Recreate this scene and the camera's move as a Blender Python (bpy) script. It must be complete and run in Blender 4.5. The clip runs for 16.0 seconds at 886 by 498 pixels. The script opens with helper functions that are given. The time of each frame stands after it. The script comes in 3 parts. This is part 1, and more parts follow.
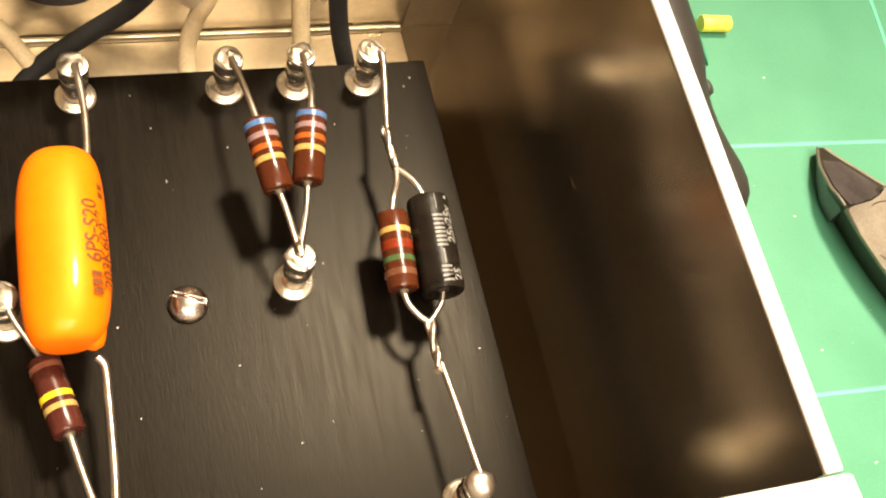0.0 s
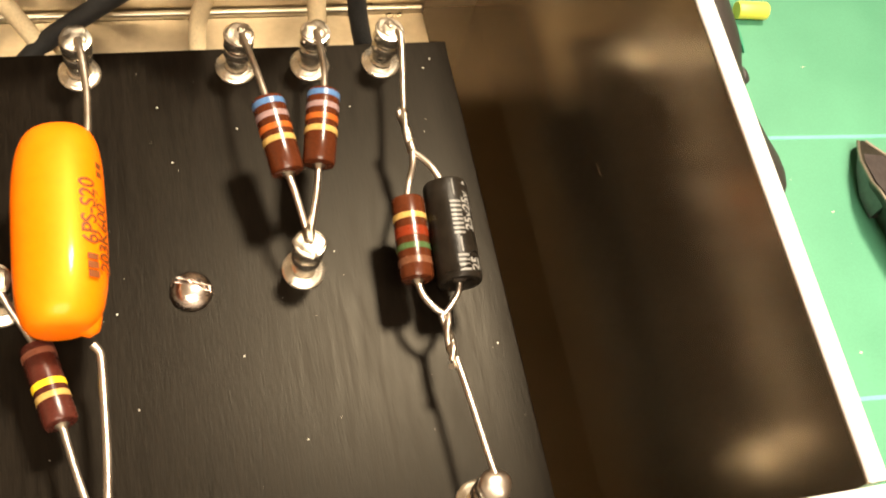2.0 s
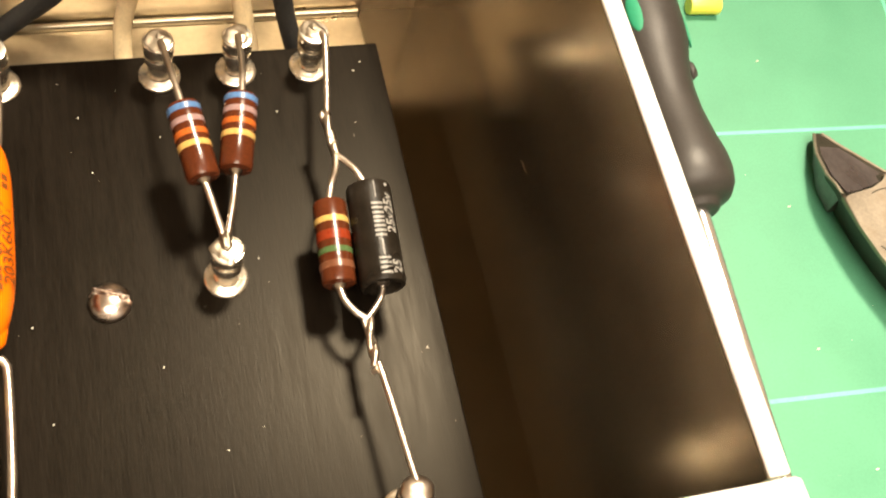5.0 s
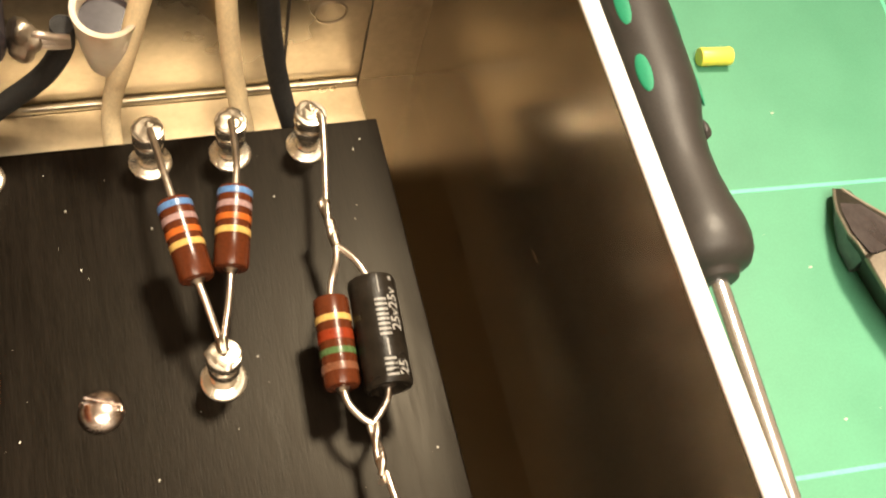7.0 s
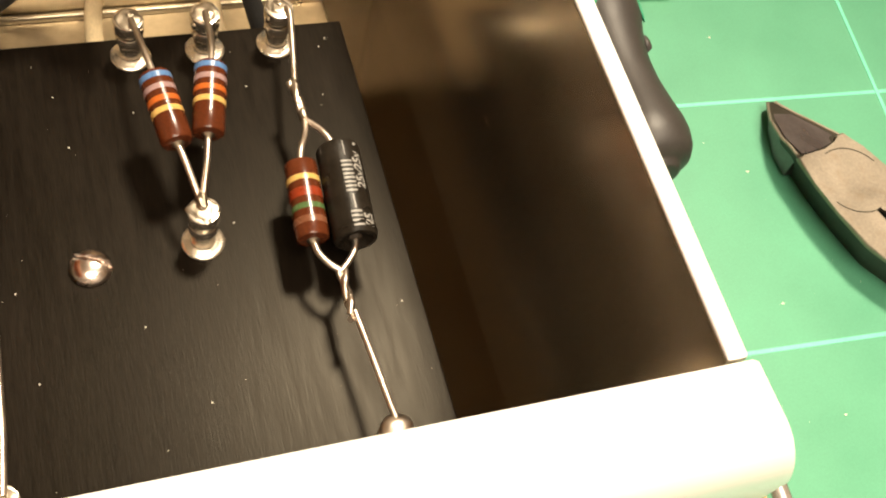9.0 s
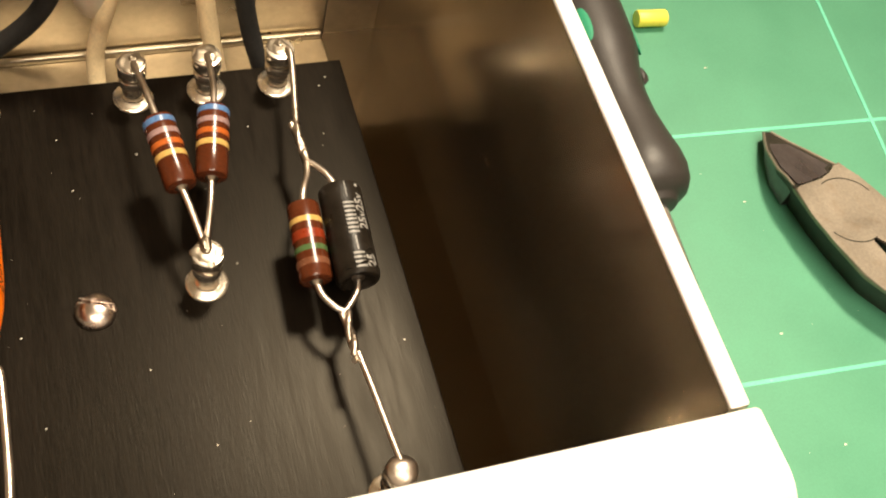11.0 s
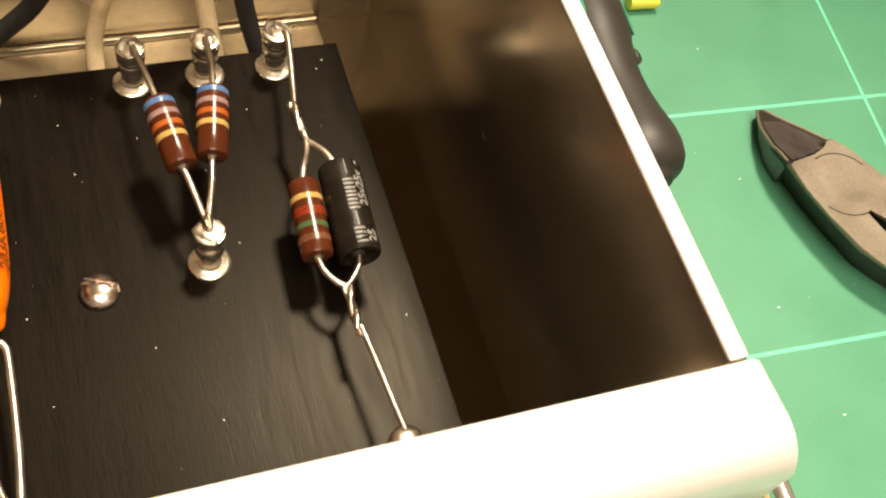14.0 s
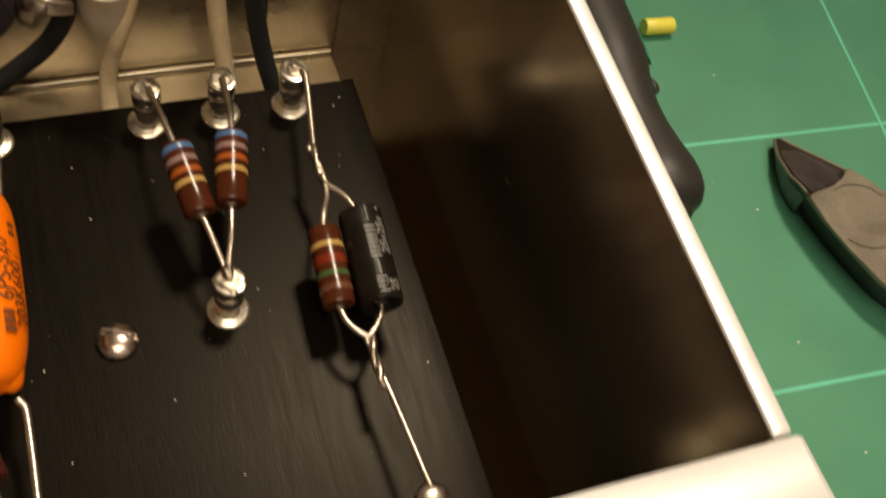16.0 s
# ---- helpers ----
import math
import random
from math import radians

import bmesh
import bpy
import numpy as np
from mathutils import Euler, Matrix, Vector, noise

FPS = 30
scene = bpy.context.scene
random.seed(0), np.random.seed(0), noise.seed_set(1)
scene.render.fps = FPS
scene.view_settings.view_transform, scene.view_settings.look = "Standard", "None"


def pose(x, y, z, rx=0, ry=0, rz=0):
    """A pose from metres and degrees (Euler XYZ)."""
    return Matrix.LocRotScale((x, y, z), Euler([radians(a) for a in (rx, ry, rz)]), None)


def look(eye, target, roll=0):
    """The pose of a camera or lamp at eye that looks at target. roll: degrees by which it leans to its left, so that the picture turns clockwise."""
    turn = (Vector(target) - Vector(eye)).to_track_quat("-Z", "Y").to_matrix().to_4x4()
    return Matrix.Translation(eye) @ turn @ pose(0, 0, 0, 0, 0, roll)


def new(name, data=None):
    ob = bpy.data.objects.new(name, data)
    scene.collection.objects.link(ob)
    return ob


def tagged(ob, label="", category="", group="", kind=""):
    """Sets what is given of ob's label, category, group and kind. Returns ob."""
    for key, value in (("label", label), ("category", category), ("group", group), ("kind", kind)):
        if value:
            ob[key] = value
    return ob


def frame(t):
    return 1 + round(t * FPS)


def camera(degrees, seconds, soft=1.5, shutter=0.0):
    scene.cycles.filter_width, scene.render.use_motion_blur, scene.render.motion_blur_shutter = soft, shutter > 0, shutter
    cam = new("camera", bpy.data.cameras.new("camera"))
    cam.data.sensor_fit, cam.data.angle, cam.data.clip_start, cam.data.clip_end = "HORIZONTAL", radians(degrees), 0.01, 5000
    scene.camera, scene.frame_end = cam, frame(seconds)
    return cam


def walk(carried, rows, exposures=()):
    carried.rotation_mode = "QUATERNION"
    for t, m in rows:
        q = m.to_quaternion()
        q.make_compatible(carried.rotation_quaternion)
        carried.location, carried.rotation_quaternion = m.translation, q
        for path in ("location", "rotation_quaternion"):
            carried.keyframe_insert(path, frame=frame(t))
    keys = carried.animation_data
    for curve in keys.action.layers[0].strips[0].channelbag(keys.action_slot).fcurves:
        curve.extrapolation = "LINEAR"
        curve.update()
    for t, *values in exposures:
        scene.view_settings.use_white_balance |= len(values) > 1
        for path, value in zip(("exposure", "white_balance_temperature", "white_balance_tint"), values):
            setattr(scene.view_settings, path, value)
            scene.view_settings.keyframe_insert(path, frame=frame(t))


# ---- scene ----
# lengths below are in centimetres; U turns them into metres
U = 0.01
cam = camera(44.0, 16.0, soft=2.1, shutter=0.7)
PATH = [
    (0, (-0.087, -8.691, 15.405), (4.239, -3.239, 3.258), 28.50),
    (0.5, (0.126, -8.656, 15.323), (4.295, -3.162, 3.140), 27.23),
    (1, (0.214, -8.748, 15.208), (4.325, -3.164, 3.046), 26.19),
    (1.5, (0.230, -8.757, 14.956), (4.227, -3.249, 2.721), 26.28),
    (2, (0.273, -8.570, 14.727), (4.241, -3.031, 2.496), 26.87),
    (2.5, (0.328, -8.518, 14.707), (4.256, -3.004, 2.453), 27.18),
    (3, (0.292, -8.506, 14.874), (4.276, -3.009, 2.630), 28.06),
    (3.5, (0.312, -8.564, 14.708), (4.404, -3.047, 2.509), 28.17),
    (4, (0.342, -8.555, 14.563), (4.293, -2.955, 2.356), 26.62),
    (4.5, (0.695, -8.737, 14.503), (4.608, -3.094, 2.303), 25.55),
    (4.7, (1.222, -8.895, 14.656), (5.035, -3.178, 2.458), 24.00),
    (6.8, (1.677, -7.558, 14.328), (5.477, -1.741, 2.174), 22.19),
    (7, (1.692, -7.674, 14.489), (5.426, -1.789, 2.347), 21.09),
    (7.5, (1.418, -7.972, 14.510), (5.200, -2.085, 2.384), 21.48),
    (8, (1.600, -8.465, 14.763), (5.693, -2.379, 2.838), 21.25),
    (8.5, (1.415, -9.624, 14.708), (5.518, -3.445, 2.834), 21.64),
    (9, (1.196, -10.008, 14.520), (5.356, -3.849, 2.656), 21.16),
    (9.5, (1.129, -10.036, 14.614), (5.244, -3.842, 2.752), 20.13),
    (9.7, (1.140, -9.634, 14.803), (5.312, -3.415, 2.974), 20.55),
    (11.8, (1.130, -9.828, 14.671), (5.381, -3.537, 2.909), 20.50),
    (12, (1.202, -9.742, 14.621), (5.419, -3.455, 2.844), 20.07),
    (12.5, (1.117, -10.002, 14.783), (5.369, -3.699, 3.027), 20.17),
    (13, (1.047, -9.874, 14.761), (5.288, -3.511, 3.034), 19.69),
    (13.5, (1.062, -10.052, 14.907), (5.341, -3.691, 3.193), 19.77),
    (14, (0.996, -10.145, 14.699), (5.278, -3.813, 2.970), 19.49),
    (14.5, (1.022, -10.333, 14.570), (5.309, -3.899, 2.898), 18.61),
    (15, (1.012, -10.343, 14.486), (5.295, -3.917, 2.808), 18.59),
    (15.5, (0.886, -10.199, 14.496), (5.283, -3.862, 2.812), 19.32),
    (16, (0.847, -9.349, 14.806), (5.178, -3.129, 3.035), 20.12),
]


def cm(p):
    return Vector(p) * U


EXPOSURES = [(0, 0.06), (4.7, 0.08), (7.0, -0.05), (8.0, -0.03), (8.5, 0.0), (9.0, -0.15), (9.5, -0.6), (9.7, -0.5), (12.0, -0.28), (12.5, -0.17), (13.5, -0.25), (14.0, -0.45), (14.5, -0.8), (15.0, -1.35), (15.5, -1.8), (16, -1.65)]
walk(cam, [(t, look(cm(e), cm(g), r)) for t, e, g, r in PATH], EXPOSURES)

# ---------------------------------------------------------------- world and lamps
world = bpy.data.worlds.new("world")
scene.world = world
world.use_nodes = True
world.node_tree.nodes["Background"].inputs[0].default_value = (0.9, 0.75, 0.55, 1)
world.node_tree.nodes["Background"].inputs[1].default_value = 0.05


def area_lamp(name, eye, target, size, watts, colour):
    data = bpy.data.lights.new(name, "AREA")
    data.shape, data.size, data.energy, data.color = "DISK", size, watts, colour
    ob = new(name, data)
    ob.matrix_world = look(cm(eye), cm(target))
    return ob


LAMP_AT, LAMP_AIM = (18.7, 17.8, 60.0), (7.5, -20.0, 0.0)
data = bpy.data.lights.new("desk_lamp_light", "SPOT")
data.energy, data.color, data.shadow_soft_size = 48.0, (1.0, 0.84, 0.62), 0.048
data.spot_size, data.spot_blend = radians(54), 1.0
new("desk_lamp_light", data).matrix_world = look(cm(LAMP_AT), cm(LAMP_AIM))
area_lamp("ceiling_light", (0, -65, 194), (0, 0, 0), 1.3, 92.0, (1.0, 0.85, 0.66))

# ---------------------------------------------------------------- materials


def node(nt, kind, **kw):
    n = nt.nodes.new(kind)
    for k, v in kw.items():
        if k.startswith("i_"):
            key = k[2:]
            n.inputs[int(key) if key.isdigit() else key.replace("_", " ")].default_value = v
        elif k == "ramp":
            el = n.color_ramp.elements
            el[0].position, el[0].color = v[0]
            el[1].position, el[1].color = v[1]
    return n


def surface(name, colour, rough=0.5, metal=0.0, vary=0.25, scale=(800, 800, 800), rough_vary=0.15, bump=0.1, fine=4000, dist=0.00003, coat=0.0, spec=0.5, stain=0.0, stain_colour=(0, 0, 0), sss=0.0, trans=0.0, tint=None):
    """A surface with two scales of variation. Scales count features per metre."""
    mat = bpy.data.materials.new(name)
    mat.use_nodes = True
    nt = mat.node_tree
    b = nt.nodes["Principled BSDF"]
    tc = node(nt, "ShaderNodeTexCoord")
    mp = node(nt, "ShaderNodeMapping")
    mp.inputs["Scale"].default_value = scale
    nt.links.new(tc.outputs["Object"], mp.inputs[0])
    big = node(nt, "ShaderNodeTexNoise", i_Scale=0.25, i_Detail=4.0, i_Roughness=0.6)
    small = node(nt, "ShaderNodeTexNoise", i_Scale=1.0 * fine / 1000.0, i_Detail=3.0, i_Roughness=0.6)
    for n in (big, small):
        nt.links.new(mp.outputs[0], n.inputs["Vector"])
    mix = node(nt, "ShaderNodeMath")
    mix.operation = "ADD"
    nt.links.new(big.outputs[0], mix.inputs[0])
    nt.links.new(small.outputs[0], mix.inputs[1])
    c = Vector(colour)
    lo, hi = c * (1 - vary), c * (1 + vary)
    ramp = node(nt, "ShaderNodeValToRGB", ramp=((0.35, (*lo, 1)), (0.65, (*[min(1, v) for v in hi], 1))))
    half = node(nt, "ShaderNodeMath")
    half.operation = "MULTIPLY"
    half.inputs[1].default_value = 0.5
    nt.links.new(mix.outputs[0], half.inputs[0])
    nt.links.new(half.outputs[0], ramp.inputs[0])
    out = ramp.outputs[0]
    if stain:
        st = node(nt, "ShaderNodeTexNoise", i_Scale=0.6, i_Detail=6.0, i_Roughness=0.7)
        nt.links.new(mp.outputs[0], st.inputs["Vector"])
        sr = node(nt, "ShaderNodeValToRGB", ramp=((0.52, (0, 0, 0, 1)), (0.70, (stain, stain, stain, 1))))
        nt.links.new(st.outputs[0], sr.inputs[0])
        mx = node(nt, "ShaderNodeMix")
        mx.data_type = "RGBA"
        nt.links.new(sr.outputs[0], mx.inputs[0])
        nt.links.new(out, mx.inputs[6])
        mx.inputs[7].default_value = (*stain_colour, 1)
        out = mx.outputs[2]
    nt.links.new(out, b.inputs["Base Color"])
    rr = node(nt, "ShaderNodeMapRange", i_3=max(0.02, rough - rough_vary), i_4=min(1, rough + rough_vary))
    rr.inputs[1].default_value, rr.inputs[2].default_value = 0.3, 0.7
    nt.links.new(big.outputs[0], rr.inputs[0])
    nt.links.new(rr.outputs[0], b.inputs["Roughness"])
    b.inputs["Metallic"].default_value = metal
    b.inputs["Coat Weight"].default_value = coat
    b.inputs["Coat Roughness"].default_value = 0.08
    b.inputs["Specular IOR Level"].default_value = spec
    if tint:
        b.inputs["Specular Tint"].default_value = (*tint, 1)
    if sss:
        b.inputs["Subsurface Weight"].default_value = sss
        b.inputs["Subsurface Scale"].default_value = 0.002
        b.inputs["Subsurface Radius"].default_value = (1.0, 0.5, 0.2)
    if trans:
        b.inputs["Transmission Weight"].default_value = trans
    if bump:
        bp = node(nt, "ShaderNodeBump", i_Strength=bump, i_Distance=dist)
        nt.links.new(small.outputs[0], bp.inputs["Height"])
        nt.links.new(bp.outputs[0], b.inputs["Normal"])
    return mat


M = {}
M["mat"] = surface("cutting_mat_vinyl", (0.067, 0.250, 0.150), 0.5, 0, 0.10, (300, 300, 300), 0.08, 0.25, 9000, 0.00005)
M["mat_line"] = surface("cutting_mat_ink", (0.13, 0.52, 0.36), 0.5, 0, 0.12, (600, 600, 600), 0.1, 0.1)
M["desk"] = surface("desk_wood", (0.22, 0.13, 0.07), 0.5, 0, 0.25, (60, 6, 60))
M["plaster"] = surface("room_plaster", (0.60, 0.50, 0.38), 0.9, 0, 0.08, (10, 10, 10), 0.05, 0.1, 4000, 0.001)
M["white"] = surface("ceiling_paint", (0.75, 0.68, 0.57), 0.9, 0, 0.05, (10, 10, 10), 0.05, 0.1, 4000, 0.001)
# near-white, half diffuse: lamp glare on rim and flange is in the colour
M["alu_lit"] = surface("brushed_aluminium_lit", (0.98, 0.96, 0.96), 0.33, 0.46, 0.03, (60, 700, 700), 0.06, 0.10, 3000, 0.00001)
# same bare metal, base darkened and browned for the shaded wall
M["alu_shaded"] = surface("aluminium_inside_shaded", (0.415, 0.345, 0.25), 0.21, 0.94, 0.06, (60, 60, 60), 0.05, 0.05, 4000, 0.00001)
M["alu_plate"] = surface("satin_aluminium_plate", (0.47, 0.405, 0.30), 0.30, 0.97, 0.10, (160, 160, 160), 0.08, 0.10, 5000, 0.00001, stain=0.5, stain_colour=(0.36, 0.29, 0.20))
# wall metal again, base lowered to put the floor's shadow into it
M["floor_shaded"] = surface("aluminium_floor_shaded", (0.145, 0.118, 0.083), 0.16, 1.0, 0.06, (60, 60, 60), 0.06, 0.05, 4000, 0.00001)
M["board"] = surface("black_fibre_board", (0.0062, 0.0044, 0.0030), 0.33, 0, 0.35, (4600, 420, 600), 0.04, 0.6, 1000, 0.00003, spec=0.062, tint=(1.0, 0.91, 0.75))
M["tin"] = surface("tinned_brass", (0.92, 0.85, 0.73), 0.23, 0.97, 0.05, (600, 600, 600), 0.05, 0.05)
M["tin_satin"] = surface("satin_tinned_brass", (0.84, 0.76, 0.63), 0.27, 0.95, 0.05, (600, 600, 600), 0.05, 0.05)
# near-black: paints shade in the turret grooves; also seam and end seal
M["groove"] = surface("dark_groove", (0.035, 0.026, 0.018), 0.5, 0.3, 0.2, (600, 600, 600), 0.1, 0.05)
M["shaft"] = surface("polished_shaft_steel", (0.90, 0.90, 0.92), 0.20, 0.95, 0.04, (500, 500, 100), 0.04, 0.05)
M["solder"] = surface("solder", (0.36, 0.31, 0.245), 0.36, 1.0, 0.12, (900, 900, 900), 0.12, 0.3, 2500, 0.0001)
M["lead"] = surface("tinned_wire", (0.60, 0.52, 0.44), 0.36, 1.0, 0.08, (900, 900, 900), 0.1, 0.15)
M["screw"] = surface("plated_screw", (0.58, 0.49, 0.43), 0.26, 1.0, 0.08, (700, 700, 700), 0.06, 0.1)
M["resistor"] = surface("brown_phenolic", (0.068, 0.0165, 0.0055), 0.23, 0, 0.25, (700, 700, 700), 0.06, 0.2, spec=0.3)
M["resistor_dark"] = surface("dark_brown_phenolic", (0.060, 0.014, 0.009), 0.25, 0, 0.25, (700, 700, 700), 0.06, 0.2, spec=0.35)
for nm, col in (("blue", (0.070, 0.150, 0.31)), ("grey", (0.27, 0.175, 0.17)), ("orange", (0.36, 0.085, 0.014)), ("gold", (0.46, 0.30, 0.09)), ("red", (0.17, 0.022, 0.006)), ("green", (0.055, 0.10, 0.035)), ("pink", (0.125, 0.048, 0.024)), ("yellow", (0.80, 0.55, 0.02)), ("brown", (0.20, 0.07, 0.04))):
    M["band_" + nm] = surface("band_paint_" + nm, col, 0.29, 0, 0.25, (1200, 1200, 1200), 0.06, 0.3, spec=0.35)
M["sleeve"] = surface("black_shrink_sleeve", (0.011, 0.0085, 0.006), 0.34, 0, 0.35, (700, 700, 350), 0.12, 0.5, 1500, 0.00014, spec=0.16)
M["print_grey"] = surface("grey_print", (0.17, 0.16, 0.145), 0.5, 0, 0.2, (1500, 1500, 1500), 0.1, 0.1)
M["print_white"] = surface("white_print", (0.27, 0.255, 0.235), 0.5, 0, 0.15, (1500, 1500, 1500), 0.1, 0.1)
M["print_brown"] = surface("brown_print", (0.17, 0.045, 0.006), 0.5, 0, 0.2, (1500, 1500, 1500), 0.1, 0.1)
M["orange"] = surface("orange_epoxy_dip", (1.0, 0.178, 0.001), 0.48, 0, 0.06, (300, 300, 300), 0.05, 0.08, 2000, 0.00005, coat=0.10, spec=0.9, sss=0.08, tint=(1.0, 0.72, 0.12))
M["cloth_cream"] = surface("cream_cloth_braid", (0.76, 0.60, 0.36), 0.8, 0, 0.14, (2500, 2500, 1200), 0.1, 0.6, 1500, 0.0001)
M["cloth_black"] = surface("black_cloth_braid", (0.008, 0.007, 0.006), 0.8, 0, 0.35, (2500, 2500, 1200), 0.1, 0.7, 1500, 0.00015)
M["boot"] = surface("cream_plastic_sleeve", (0.66, 0.57, 0.44), 0.4, 0, 0.06, (300, 300, 300), 0.08, 0.05, sss=0.2)
M["pot"] = surface("dark_bakelite", (0.03, 0.025, 0.03), 0.35, 0, 0.25, (300, 300, 300), 0.1, 0.1)
M["grip"] = surface("dark_rubber_grip", (0.027, 0.023, 0.021), 0.52, 0, 0.22, (500, 500, 500), 0.07, 0.35, 5000, 0.00006)
M["grip_green"] = surface("green_rubber_inset", (0.014, 0.23, 0.12), 0.6, 0, 0.12, (500, 500, 500), 0.07, 0.2)
M["steel_worn"] = surface("worn_tool_steel", (0.26, 0.225, 0.18), 0.48, 0.75, 0.16, (450, 450, 450), 0.12, 0.3, 4000, 0.00005, stain=0.7, stain_colour=(0.22, 0.17, 0.12))
M["steel_dark"] = surface("blackened_tool_steel", (0.045, 0.042, 0.032), 0.38, 0.5, 0.35, (500, 500, 500), 0.12, 0.3, 4000, 0.00005)
M["steel_jaw"] = surface("ground_jaw_steel", (0.16, 0.14, 0.145), 0.33, 0.8, 0.2, (900, 300, 500), 0.1, 0.25, 3000, 0.00003)
M["yellow"] = surface("yellow_vinyl", (0.85, 0.76, 0.10), 0.4, 0, 0.08, (500, 500, 500), 0.08, 0.1, sss=0.1)
M["dust"] = surface("dust_fibre", (0.75, 0.70, 0.60), 0.8, 0, 0.1, (900, 900, 900))
M["stick"] = surface("pale_wood", (0.62, 0.47, 0.27), 0.6, 0, 0.15, (900, 90, 900), 0.1, 0.2)
M["rubber"] = surface("grey_fibre_spacer", (0.06, 0.055, 0.05), 0.6, 0, 0.2, (500, 500, 500))

# ---------------------------------------------------------------- mesh helpers
ORIGIN = {}


def thing(name, at, label, category, group="", kind=""):
    """An Empty at a thing's base, in centimetres."""
    ob = new(name)
    ob.empty_display_size = 0.002
    ob.location = cm(at)
    ORIGIN[ob] = Vector(at)
    return tagged(ob, label, category, group, kind)


def mesh_of(bm, name, material, at, sharp=38):
    for v in bm.verts:
        v.co = (v.co - at) * U
    bmesh.ops.recalc_face_normals(bm, faces=bm.faces[:])
    lim = radians(sharp)
    for f in bm.faces:
        f.smooth = True
    for e in bm.edges:
        a, k = 0, 1
        if len(e.link_faces) == 2:
            a = e.calc_face_angle(0)
            areas = sorted(f.calc_area() for f in e.link_faces)
            k = areas[0] / max(areas[1], 1e-12)
        # a wide flat face keeps its own normal beside a narrow bevel
        e.smooth = len(e.link_faces) == 2 and a < lim and not (k < 0.06 and a > 0.1)
    me = bpy.data.meshes.new(name)
    bm.to_mesh(me)
    bm.free()
    me.materials.append(M[material])
    return me


def part(name, bm, material, parent, label="", sharp=38):
    at = ORIGIN[parent]
    ob = new(name, mesh_of(bm, name, material, at, sharp))
    ob.parent = parent
    ORIGIN[ob] = at
    return tagged(ob, label)


def single(name, bm, material, at, label, category, group="", kind="", sharp=38):
    ob = new(name, mesh_of(bm, name, material, Vector(at), sharp))
    ob.location = cm(at)
    ORIGIN[ob] = Vector(at)
    return tagged(ob, label, category, group, kind)


def basis(d):
    d = Vector(d).normalized()
    a = Vector((0, 0, 1)) if abs(d.z) < 0.9 else Vector((1, 0, 0))
    x = a.cross(d).normalized()
    return x, d.cross(x), d


def lathe(profile, at=(0, 0, 0), axis=(0, 0, 1), seg=32, bm=None, squash=1.0, wobble=0.0):
    """Turns (radius, height) pairs round an axis; zero radii close the ends."""
    bm = bm or bmesh.new()
    x, y, d = basis(axis)
    at = Vector(at)
    rings = []
    for r, h in profile:
        if r <= 1e-6:
            rings.append([bm.verts.new(at + d * h)])
        else:
            ring = []
            for i in range(seg):
                a = 2 * math.pi * i / seg
                k = r * (1 + wobble * (noise.noise(Vector((math.cos(a) * 2, math.sin(a) * 2, h * 3))) if wobble else 0))
                ring.append(bm.verts.new(at + d * h + x * math.cos(a) * k + y * math.sin(a) * k * squash))
            rings.append(ring)
    for p, q in zip(rings, rings[1:]):
        if len(p) == 1 and len(q) == 1:
            continue
        for i in range(seg):
            j = (i + 1) % seg
            if len(p) == 1:
                bm.faces.new((p[0], q[i], q[j]))
            elif len(q) == 1:
                bm.faces.new((p[i], p[j], q[0]))
            else:
                bm.faces.new((p[i], p[j], q[j], q[i]))
    for ring in (rings[0], rings[-1]):
        if len(ring) > 1:
            bm.faces.new(ring)
    return bm


def curve_points(pts, steps=8):
    """A smooth line through the points."""
    pts = [Vector(p) for p in pts]
    if len(pts) < 3:
        return pts
    ext = [2 * pts[0] - pts[1]] + pts + [2 * pts[-1] - pts[-2]]
    out = []
    for i in range(1, len(ext) - 2):
        a, b, c, d = ext[i - 1:i + 3]
        for s in range(steps):
            t = s / steps
            out.append(0.5 * (2 * b + (c - a) * t + (2 * a - 5 * b + 4 * c - d) * t * t + (3 * b - a - 3 * c + d) * t ** 3))
    return out + [pts[-1]]


def tube(pts, r, seg=12, steps=8, bm=None, taper=None, smooth=True):
    bm = bm or bmesh.new()
    line = curve_points(pts, steps) if smooth else [Vector(p) for p in pts]
    x = None
    rings = []
    for i, p in enumerate(line):
        d = (line[min(i + 1, len(line) - 1)] - line[max(i - 1, 0)]).normalized()
        if x is None:
            x = basis(d)[0]
        x = (x - d * x.dot(d)).normalized()
        y = d.cross(x)
        k = r if taper is None else r * taper(i / (len(line) - 1))
        rings.append([bm.verts.new(p + (x * math.cos(2 * math.pi * j / seg) + y * math.sin(2 * math.pi * j / seg)) * k) for j in range(seg)])
    for p, q in zip(rings, rings[1:]):
        for i in range(seg):
            j = (i + 1) % seg
            bm.faces.new((p[i], p[j], q[j], q[i]))
    bm.faces.new(rings[0])
    bm.faces.new(rings[-1])
    return bm


def box(lo, hi, bevel=0.0, segments=2, bm=None):
    bm = bm or bmesh.new()
    lo, hi = Vector(lo), Vector(hi)
    m = Matrix.Translation((lo + hi) / 2) @ Matrix.Diagonal((*(hi - lo), 1))
    vs = bmesh.ops.create_cube(bm, size=1, matrix=m)["verts"]
    if bevel:
        es = list({e for v in vs for e in v.link_edges})
        bmesh.ops.bevel(bm, geom=es, offset=bevel, segments=segments, profile=0.5, affect="EDGES")
    return bm


